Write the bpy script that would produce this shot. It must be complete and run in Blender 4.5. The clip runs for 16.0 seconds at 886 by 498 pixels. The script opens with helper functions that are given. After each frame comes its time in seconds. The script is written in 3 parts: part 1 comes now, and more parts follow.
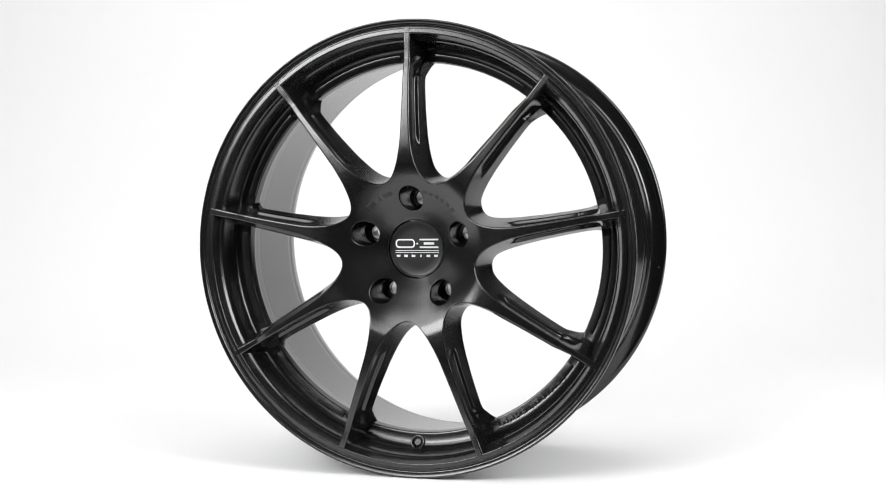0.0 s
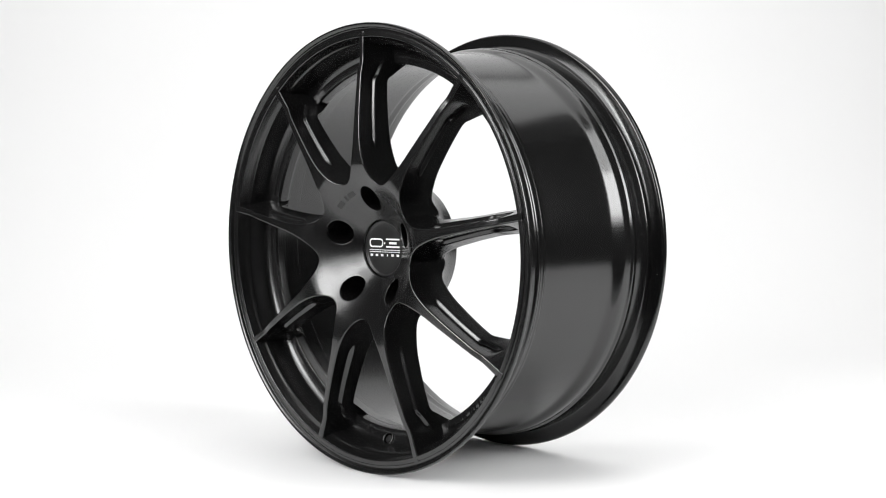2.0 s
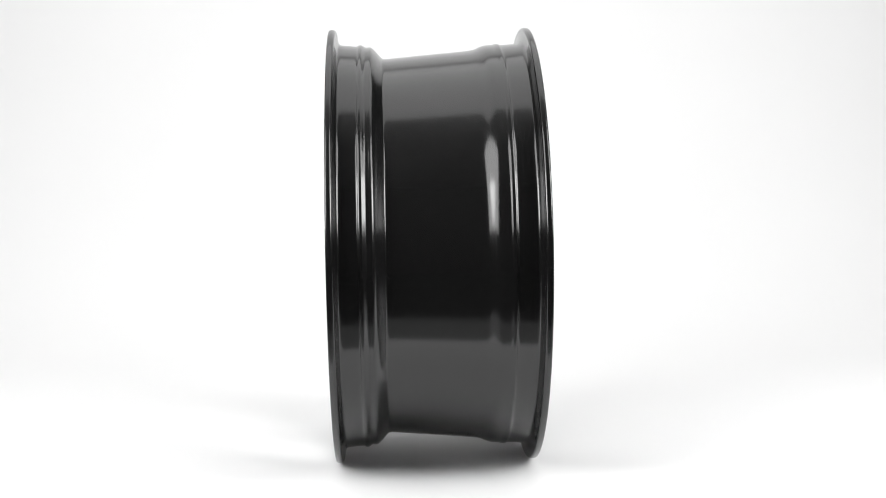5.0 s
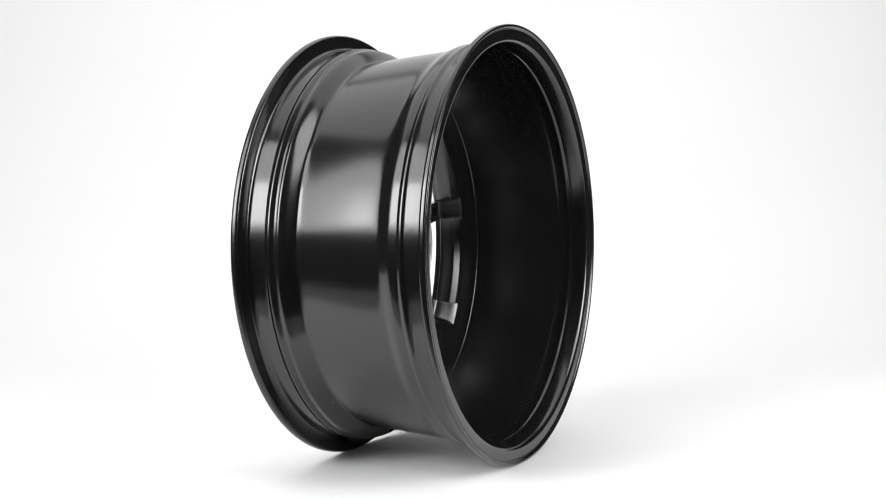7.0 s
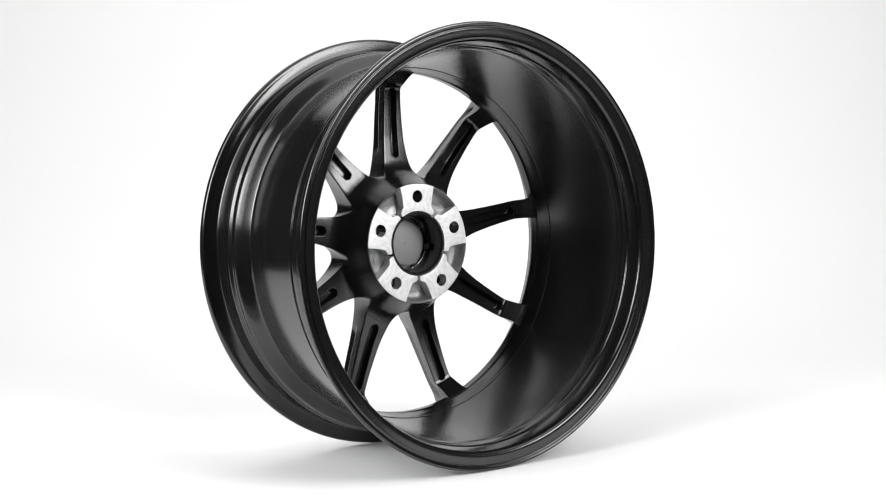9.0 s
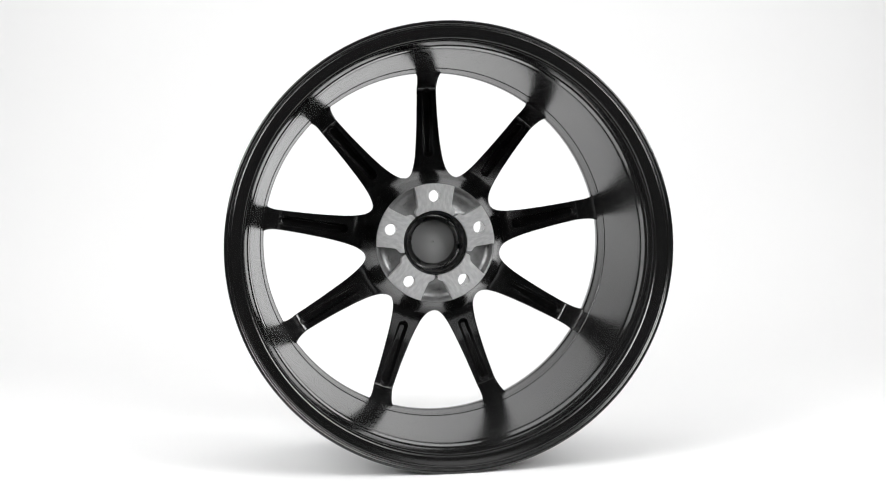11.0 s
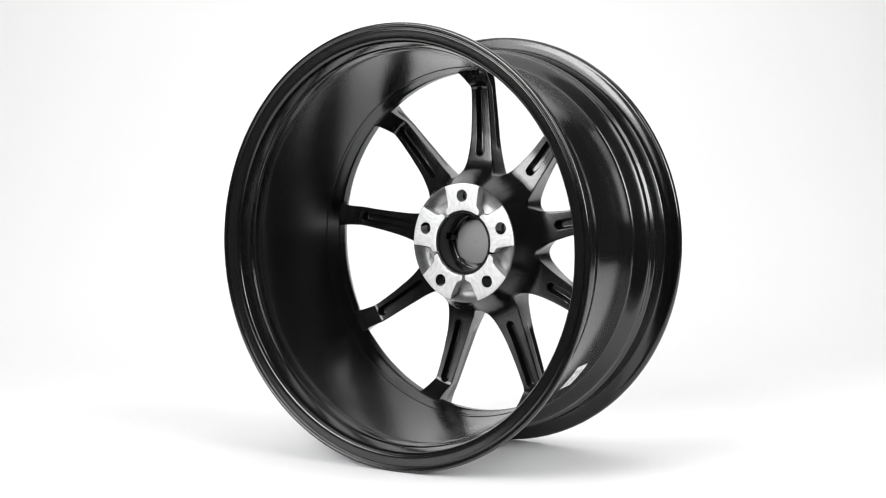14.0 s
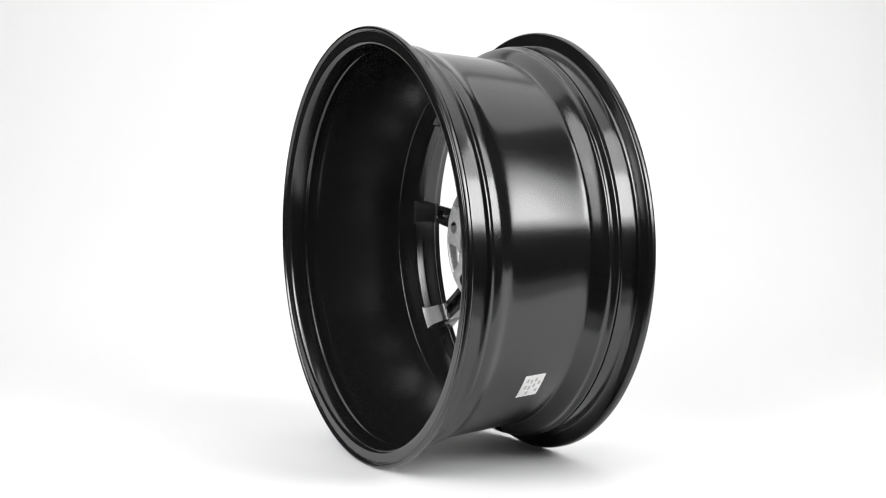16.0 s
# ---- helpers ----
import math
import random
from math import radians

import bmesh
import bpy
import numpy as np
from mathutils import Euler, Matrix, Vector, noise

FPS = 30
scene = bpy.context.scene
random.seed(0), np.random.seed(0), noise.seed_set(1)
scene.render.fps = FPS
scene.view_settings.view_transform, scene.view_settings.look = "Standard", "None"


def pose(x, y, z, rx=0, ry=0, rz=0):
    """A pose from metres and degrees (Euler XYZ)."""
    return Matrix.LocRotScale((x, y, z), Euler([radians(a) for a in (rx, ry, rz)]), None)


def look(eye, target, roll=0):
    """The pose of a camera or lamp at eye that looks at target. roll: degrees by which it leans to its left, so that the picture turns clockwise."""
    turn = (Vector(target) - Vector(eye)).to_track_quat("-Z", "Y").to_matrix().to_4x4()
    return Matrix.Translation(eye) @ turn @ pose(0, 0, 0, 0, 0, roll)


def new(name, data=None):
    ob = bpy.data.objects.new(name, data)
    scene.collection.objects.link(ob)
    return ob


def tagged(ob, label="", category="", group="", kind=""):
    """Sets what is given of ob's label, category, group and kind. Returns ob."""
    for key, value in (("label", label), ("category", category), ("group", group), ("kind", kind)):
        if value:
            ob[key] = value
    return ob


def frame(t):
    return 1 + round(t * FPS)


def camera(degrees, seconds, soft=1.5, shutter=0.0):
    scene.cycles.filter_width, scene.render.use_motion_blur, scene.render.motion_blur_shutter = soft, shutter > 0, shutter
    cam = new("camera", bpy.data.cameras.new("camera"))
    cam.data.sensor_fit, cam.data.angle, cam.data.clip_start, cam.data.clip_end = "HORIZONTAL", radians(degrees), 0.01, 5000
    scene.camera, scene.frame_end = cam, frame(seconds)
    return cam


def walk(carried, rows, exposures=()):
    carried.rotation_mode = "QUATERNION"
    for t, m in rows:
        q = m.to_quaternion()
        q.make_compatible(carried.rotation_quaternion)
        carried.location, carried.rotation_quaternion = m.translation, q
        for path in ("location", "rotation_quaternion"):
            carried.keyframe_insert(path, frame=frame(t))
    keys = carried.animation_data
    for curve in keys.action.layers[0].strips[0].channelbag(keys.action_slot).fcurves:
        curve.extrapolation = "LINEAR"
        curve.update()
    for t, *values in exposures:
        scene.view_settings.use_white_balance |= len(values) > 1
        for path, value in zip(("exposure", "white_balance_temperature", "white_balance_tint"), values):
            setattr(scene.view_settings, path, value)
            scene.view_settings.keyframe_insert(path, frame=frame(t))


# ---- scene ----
# A black alloy wheel turns on a white sweep in a small photo studio.
R_FLANGE = 0.2459          # outer radius of an 18 inch rim
HUB_AHEAD = 0.0113         # wheel's middle plane ahead of the turning axis
AXIS_X = -0.0021
START, RATE = 17.355, 14.05  # degrees, degrees a second

cam = camera(36.33, 16.0, soft=1.0)
EYE = pose(0.0, -1.55765, 0.32327, 90 - 3.0266, 0, 0) @ pose(0, 0, 0, 0, 0, -0.94)
walk(cam, [(0.0, EYE), (16.0, EYE)])

# ---- light ----
world = bpy.data.worlds.new("studio_dark")
scene.world = world
world.use_nodes = True
world.node_tree.nodes["Background"].inputs[0].default_value = (1, 1, 1, 1)
world.node_tree.nodes["Background"].inputs[1].default_value = 0.05
scene.view_settings.exposure = -0.98


def softbox(name, eye, target, width, height, radiance):
    """A rectangular softbox; its power follows from its radiance."""
    lamp = bpy.data.lights.new(name, "AREA")
    lamp.shape, lamp.size, lamp.size_y = "RECTANGLE", width, height
    lamp.energy = radiance * math.pi * width * height
    ob = new(name, lamp)
    ob.matrix_world = look(eye, target)
    return ob


softbox("softbox_left", (-1.273, -1.088, 1.36), (-0.163, 0.147, 0.95), 1.52, 1.70, 8.8)
softbox("softbox_right", (1.42, -0.96, 1.40), (0, 0, 0.98), 1.15, 1.80, 10.0)
# the brighter middle of each diffuser, before its lamp head
softbox("diffuser_left", (-1.240, -1.060, 0.90), (-0.130, 0.175, 0.49), 0.80, 0.62, 16.0)
softbox("diffuser_right", (1.390, -0.930, 0.92), (-0.030, 0.030, 0.50), 0.72, 0.66, 15.0)
softbox("softbox_over", (0, 0.85, 2.6), (0, 1.2, 0), 3.8, 2.6, 2.45)


# ---- materials ----
def material(name, colour, rough, metal=0.0, grain=900.0, relief=0.02, vary=0.12, wide=14.0, gloss=0.5, stretch=(1, 1, 1)):
    """A surface with fine grain, broader unevenness in gloss and tone, and a little relief."""
    mat = bpy.data.materials.new(name)
    mat.use_nodes = True
    tree = mat.node_tree
    n, l = tree.nodes, tree.links
    shader = n["Principled BSDF"]
    shader.inputs["Metallic"].default_value = metal
    shader.inputs["Specular IOR Level"].default_value = gloss
    where = n.new("ShaderNodeTexCoord")
    fine = n.new("ShaderNodeTexNoise")
    fine.inputs["Scale"].default_value, fine.inputs["Detail"].default_value = grain, 3
    broad = n.new("ShaderNodeTexNoise")
    broad.inputs["Scale"].default_value, broad.inputs["Detail"].default_value = wide, 4
    size = n.new("ShaderNodeMapping")
    size.inputs["Scale"].default_value = stretch
    l.new(where.outputs["Object"], size.inputs["Vector"])
    for tex in (fine, broad):
        l.new(size.outputs["Vector"], tex.inputs["Vector"])
    tone = n.new("ShaderNodeMix")
    tone.data_type = "RGBA"
    tone.inputs["A"].default_value = (*[c * (1 - vary) for c in colour], 1)
    tone.inputs["B"].default_value = (*[c * (1 + vary) for c in colour], 1)
    l.new(broad.outputs["Fac"], tone.inputs["Factor"])
    l.new(tone.outputs["Result"], shader.inputs["Base Color"])
    sheen = n.new("ShaderNodeMapRange")
    sheen.inputs["To Min"].default_value, sheen.inputs["To Max"].default_value = rough * 0.88, rough * 1.12
    l.new(broad.outputs["Fac"], sheen.inputs["Value"])
    l.new(sheen.outputs["Result"], shader.inputs["Roughness"])
    if not relief:
        return mat
    bump = n.new("ShaderNodeBump")
    bump.inputs["Strength"].default_value, bump.inputs["Distance"].default_value = relief, 0.0004
    l.new(fine.outputs["Fac"], bump.inputs["Height"])
    l.new(bump.outputs["Normal"], shader.inputs["Normal"])
    return mat


SATIN = material("satin_black_paint", (0.0065, 0.0065, 0.0065), 0.22, relief=0.012, grain=260, gloss=0.75)
# mid grey, an added step between white paper and dark room in reflections
REFLECTION_STEP = material("grey_reflection_step", (0.22, 0.22, 0.22), 0.5, relief=0.02, grain=200)
GLOSS = material("gloss_black_paint", (0.0068, 0.0068, 0.0068), 0.15, relief=0.0, gloss=0.70)
CAP = material("cap_black_plastic", (0.012, 0.012, 0.012), 0.34, relief=0.03, grain=300)
CAP_BACK = material("grey_plastic", (0.23, 0.23, 0.23), 0.5)
WHITE_INK = material("white_print", (0.82, 0.82, 0.82), 0.5)
LABEL = material("white_label_paper", (0.80, 0.80, 0.79), 0.6)
GREY_INK = material("grey_print", (0.48, 0.48, 0.48), 0.6)
MACHINED = material("machined_aluminium", (0.74, 0.74, 0.74), 0.44, metal=0.8, grain=700, relief=0.4, vary=0.3, wide=260, stretch=(0.45, 1, 1.1))
CAST = material("cast_aluminium", (0.27, 0.27, 0.27), 0.42, metal=0.7, grain=380, relief=0.6, vary=0.4, wide=160)
PAPER = material("white_sweep_paper", (0.86, 0.86, 0.86), 0.75, grain=60, relief=0.02, vary=0.008, wide=2.0)
CEILING_BOUNCE = material("grey_ceiling_bounce", (0.40, 0.40, 0.40), 0.8)
DARK = material("dark_studio_paint", (0.022, 0.022, 0.022), 0.8)


# ---- mesh helpers ----
def smoothstep(x, a, b):
    k = min(1.0, max(0.0, (x - a) / (b - a)))
    return k * k * (3 - 2 * k)


def mesh(name, verts, faces, mats, index=None, normals=None, sharp=None):
    data = bpy.data.meshes.new(name)
    data.from_pydata([tuple(v) for v in verts], [], faces)
    for m in mats if isinstance(mats, (list, tuple)) else [mats]:
        data.materials.append(m)
    data.polygons.foreach_set("use_smooth", [True] * len(data.polygons))
    if index is not None:
        data.polygons.foreach_set("material_index", index)
    data.update()
    if sharp is not None:
        data.set_sharp_from_angle(angle=radians(sharp))
    if normals is not None:
        data.normals_split_custom_set_from_vertices([tuple(v) for v in normals])
    return data


def part(name, data, parent, label=""):
    ob = new(name, data)
    ob.parent = parent
    if label:
        tagged(ob, label)
    return ob


def vertex_normals(verts, faces):
    v = np.array(verts)
    total = np.zeros_like(v)
    for f in faces:
        a, b, c = v[f[0]], v[f[1]], v[f[2]]
        d = v[f[3]] if len(f) > 3 else a
        nrm = np.cross(c - a, d - b) if len(f) > 3 else np.cross(b - a, c - a)
        for i in f:
            total[i] += nrm
    return total / np.maximum(np.linalg.norm(total, axis=1), 1e-12)[:, None]


# Wheel space: x to the right seen from the front, y backwards, z up, origin on the turning axis at the floor.
def spot(u, r, deg):
    a = radians(deg)
    return Vector((r * math.cos(a), -(u + HUB_AHEAD), R_FLANGE + r * math.sin(a)))


def chaikin(points, times):
    """Round a closed outline."""
    pts = [np.array(q, float) for q in points]
    for _ in range(times):
        pts = [q for a, b in zip(pts, pts[1:] + pts[:1]) for q in (0.78 * a + 0.22 * b, 0.22 * a + 0.78 * b)]
    return pts


def revolve(name, outline, mats, which, steps=256, closed=True, times=2, sharp=None, arc=None):
    """Turn an outline of (depth, radius) about the axle; which(depth, radius, k) picks the material."""
    pts = chaikin(outline, times) if times else [np.array(q, float) for q in outline]
    count, verts, faces, index = len(pts), [], [], []
    for s in range(steps):
        verts += [spot(u, r, 360 * s / steps if arc is None else arc[0] + (arc[1] - arc[0]) * s / (steps - 1)) for u, r in pts]
    for s in range(steps if arc is None else steps - 1):
        t = (s + 1) % steps
        for k in range(count if closed else count - 1):
            m = (k + 1) % count
            faces.append((s * count + k, s * count + m, t * count + m, t * count + k))
            index.append(which(*(pts[k] + pts[m]) / 2, k / count))
    return mesh(name, verts, faces, mats, index, sharp=sharp)


# ---- studio ----
def build_sweep():
    """White paper from the table's front edge back and up in one curve."""
    line = [(-0.332, -0.024), (-0.326, -0.014), (-0.314, -0.004), (-0.295, 0.0)] + [(-0.25 + 0.1 * k, 0.0) for k in range(12)]
    line += [(0.85 + 1.45 * math.sin(radians(a)), 1.45 - 1.45 * math.cos(radians(a))) for a in range(3, 91, 3)]
    line += [(2.3, 2.0), (2.3, 3.0)]
    xs = [-1.56 + 0.26 * k for k in range(13)]
    verts = [(x, y, z) for y, z in line for x in xs]
    wide = len(xs)
    faces = [(j * wide + i, j * wide + i + 1, (j + 1) * wide + i + 1, (j + 1) * wide + i)
             for j in range(len(line) - 1) for i in range(wide - 1)]
    ob = new("backdrop", mesh("backdrop", verts, faces, PAPER, sharp=40))
    solid = ob.modifiers.new("thickness", "SOLIDIFY")
    solid.thickness, solid.offset = 0.01, -1
    tagged(ob, "seamless white paper sweep curving up behind the wheel", "backdrop", kind="structure")


def slab(name, lo, hi, mat, label, category):
    bm = bmesh.new()
    bmesh.ops.create_cube(bm, size=1)
    for v in bm.verts:
        v.co = Vector([(a + b) / 2 + c * (b - a) for a, b, c in zip(lo, hi, v.co)])
    bmesh.ops.bevel(bm, geom=bm.edges[:], offset=0.004, segments=1, affect="EDGES")
    data = bpy.data.meshes.new(name)
    bm.to_mesh(data)
    bm.free()
    data.materials.append(mat)
    return tagged(new(name, data), label, category, kind="structure")


def build_studio():
    build_sweep()
    # unseen; its grey front strip is added to soften the paper's reflected edge
    slab("table_top", (-1.56, -0.46, -0.10), (1.56, 1.0, -0.03), REFLECTION_STEP, "unseen grey table top, run out past the white paper to soften reflections", "table top")
    slab("floor", (-3.2, -4.2, -0.95), (3.2, 3.0, -0.85), DARK, "dark studio floor", "floor")
    # the ceiling is unseen, pale only to bounce light into the floor shadows
    slab("ceiling", (-3.2, -4.2, 3.1), (3.2, 3.0, 3.2), CEILING_BOUNCE, "unseen studio ceiling, made pale grey to bounce fill light", "ceiling")
    slab("wall_north", (-3.2, 2.9, -0.85), (3.2, 3.0, 3.1), DARK, "dark studio wall behind the sweep", "wall")
    slab("wall_south", (-3.2, -4.2, -0.85), (3.2, -4.1, 3.1), DARK, "dark studio wall", "wall")
    slab("wall_east", (3.1, -4.1, -0.85), (3.2, 2.9, 3.1), DARK, "dark studio wall", "wall")
    slab("wall_west", (-3.2, -4.1, -0.85), (-3.1, 2.9, 3.1), DARK, "dark studio wall", "wall")


# ---- wheel: rim ----
OUTER = [(0.1110, 0.2432), (0.1116, 0.2452), (0.1100, 0.2461), (0.1060, 0.2460), (0.1038, 0.2441), (0.1036, 0.2395),
         (0.1023, 0.2334), (0.1006, 0.2300), (0.0980, 0.2288), (0.0900, 0.2281), (0.0825, 0.2273), (0.0805, 0.2276),
         (0.0785, 0.2288), (0.0760, 0.2290), (0.0738, 0.2276), (0.0715, 0.2262), (0.0690, 0.2262), (0.0668, 0.2266),
         (0.0645, 0.2258), (0.0610, 0.2225), (0.0570, 0.2180), (0.0535, 0.2142), (0.0520, 0.2133), (0.0490, 0.2130),
         (0.0300, 0.2147), (0.0000, 0.2173), (-0.0300, 0.2198), (-0.0460, 0.2213), (-0.0510, 0.2224), (-0.0580, 0.2256),
         (-0.0625, 0.2270), (-0.0680, 0.2274), (-0.0720, 0.2274), (-0.0745, 0.2286), (-0.0770, 0.2288), (-0.0792, 0.2276),
         (-0.0815, 0.2272), (-0.0900, 0.2278), (-0.0985, 0.2286), (-0.1008, 0.2298), (-0.1027, 0.2334), (-0.1040, 0.2395),
         (-0.1042, 0.2441), (-0.1062, 0.2460), (-0.1100, 0.2461), (-0.1116, 0.2452), (-0.1118, 0.2432)]
INNER = [(-0.1110, 0.2420), (-0.1094, 0.2408), (-0.1090, 0.2398), (-0.1100, 0.2384), (-0.1098, 0.2370), (-0.1094, 0.2298), (-0.1086, 0.2275), (-0.1052, 0.2250),
         (-0.0930, 0.2222), (-0.0900, 0.2218), (-0.0880, 0.2202), (-0.0765, 0.2195), (-0.0745, 0.2190),
         (-0.0720, 0.2184), (-0.0300, 0.2139), (0.0000, 0.2107), (0.0330, 0.2071), (0.0352, 0.2069), (0.0356, 0.2062),
         (0.0372, 0.2062), (0.0420, 0.2054), (0.0520, 0.2042), (0.0558, 0.2036), (0.0578, 0.2029), (0.0588, 0.2027)]
FRONT = [(0.0674, 0.2032), (0.0690, 0.2035), (0.0698, 0.2046), (0.0704, 0.2090), (0.0716, 0.2140), (0.0742, 0.2178),
         (0.0780, 0.2204), (0.0850, 0.2220), (0.0940, 0.2236), (0.0972, 0.2250), (0.0995, 0.2272), (0.1060, 0.2302),
         (0.1076, 0.2308), (0.1081, 0.2316), (0.1077, 0.2360), (0.1071, 0.2364), (0.1069, 0.2369), (0.1072, 0.2400), (0.1080, 0.2405), (0.1096, 0.2413), (0.1104, 0.2422)]


def build_rim(wheel):
    which = lambda u, r, k: 1 if k > 0.615 or (r > 0.240 and u > 0.1065) else 0
    data = revolve("rim", OUTER + INNER + FRONT, [GLOSS, SATIN], which, steps=288)
    # the valve hole goes through the wall between well and gutter
    rim = new("rim", data)
    bm = bmesh.new()
    bmesh.ops.create_cone(bm, cap_ends=True, segments=40, radius1=0.0058, radius2=0.0058, depth=0.05)
    bore = bpy.data.meshes.new("bore")
    bm.to_mesh(bore)
    bm.free()
    cutter = new("bore", bore)
    a = radians(VALVE)
    way = Vector((0.45 * math.cos(a), 0.89, 0.45 * math.sin(a)))
    cutter.matrix_world = Matrix.Translation(spot(0.0718, 0.2142, VALVE)) @ way.to_track_quat("Z", "Y").to_matrix().to_4x4()
    cut = rim.modifiers.new("valve_hole", "BOOLEAN")
    cut.object, cut.operation, cut.solver = cutter, "DIFFERENCE", "EXACT"
    done = bpy.data.meshes.new_from_object(rim.evaluated_get(bpy.context.evaluated_depsgraph_get()))
    rim.modifiers.clear()
    rim.data = done
    bpy.data.objects.remove(cutter)
    done.set_sharp_from_angle(angle=radians(40))
    rim.parent = wheel
    tagged(rim, "gloss black rim barrel with satin outer lip")
    # raised collar round the hole
    ring, verts, faces = [(0.0058, -0.0006), (0.0061, 0.0016), (0.0076, 0.0018), (0.0084, 0.0008), (0.0086, -0.004)], [], []
    m = Matrix.Translation(spot(0.0718, 0.2142, VALVE)) @ (-way).to_track_quat("Z", "Y").to_matrix().to_4x4()
    for s in range(48):
        c, d = math.cos(s * math.tau / 48), math.sin(s * math.tau / 48)
        verts += [m @ Vector((q * c, q * d, h)) for q, h in ring]
    for s in range(48):
        t = (s + 1) % 48
        faces += [(s * 5 + k, t * 5 + k, t * 5 + k + 1, s * 5 + k + 1) for k in range(4)]
    part("valve_seat", mesh("valve_seat", verts, faces, SATIN), rim, "round valve seat in the rim gutter")
    plug, verts, faces = [(0.0001, 0.0004), (0.0034, 0.0004), (0.0040, 0.0), (0.0042, -0.0006), (0.0042, -0.006)], [], []
    for s in range(32):
        c, d = math.cos(s * math.tau / 32), math.sin(s * math.tau / 32)
        verts += [m @ Vector((q * c, q * d, h)) for q, h in plug]
    for s in range(32):
        t = (s + 1) % 32
        faces += [(s * 5 + k, s * 5 + k + 1, t * 5 + k + 1, t * 5 + k) for k in range(4)]
    part("valve_plug", mesh("valve_plug", verts, faces, CAP, sharp=20), rim, "dark round plug in the valve hole")
    return rim


VALVE = -91.2
PHASE = -0.7   # clocking of the spokes, degrees

# ---- wheel: spokes and hub ----
FACE_R = [0.030, 0.036, 0.045, 0.056, 0.066, 0.076, 0.085, 0.095, 0.110, 0.130, 0.152, 0.175, 0.192, 0.200, 0.206, 0.212, 0.225, 0.240]
FACE_U = [0.0785, 0.0825, 0.0888, 0.0962, 0.1030, 0.1092, 0.1136, 0.1162, 0.1172, 0.1166, 0.1152, 0.1130, 0.1112, 0.1094, 0.1080, 0.1078, 0.1080, 0.1079]
BACK_R = [0.0710, 0.0740, 0.0790, 0.0835, 0.0870, 0.0910, 0.1000, 0.1300, 0.1600, 0.1832, 0.1842, 0.1868, 0.1880, 0.1900, 0.1960, 0.2010, 0.2070]
BACK_U = [0.0345, 0.0425, 0.0548, 0.0636, 0.0688, 0.0726, 0.0758, 0.0803, 0.0808, 0.0800, 0.0797, 0.0785, 0.0773, 0.0736, 0.0648, 0.0579, 0.0520]


def curve(xs, ys):
    """A smooth line through given points (monotone cubic)."""
    x, y = np.array(xs), np.array(ys)
    h, d = np.diff(x), np.diff(y) / np.diff(x)
    m = np.concatenate([[d[0]], [0 if a * b <= 0 else 2 * a * b / (a + b) for a, b in zip(d, d[1:])], [d[-1]]])

    def at(q):
        q = min(max(q, x[0]), x[-1])
        i = min(int(np.searchsorted(x, q, "right")) - 1, len(h) - 1)
        t = (q - x[i]) / h[i]
        return float((2 * t**3 - 3 * t**2 + 1) * y[i] + (t**3 - 2 * t**2 + t) * h[i] * m[i]
                     + (3 * t**2 - 2 * t**3) * y[i + 1] + (t**3 - t**2) * h[i] * m[i + 1])
    return at


face_u, back_u = curve(FACE_R, FACE_U), curve(BACK_R, BACK_U)
RING_F, RING_B = 0.070, 0.0712
BOLT_R, LUG_R = 0.0557, 0.0132


def bezier(a, b, c, d, t):
    s = 1 - t
    return s**3 * a + 3 * s * s * t * b + 3 * s * t * t * c + t**3 * d


wall = curve([0.040, 0.050, 0.060, 0.070, 0.080, 0.090, 0.098, 0.1015, 0.105, 0.120],
             [0.2075, 0.2090, 0.2140, 0.2205, 0.2240, 0.2252, 0.2270, 0.2310, 0.2370, 0.2420])


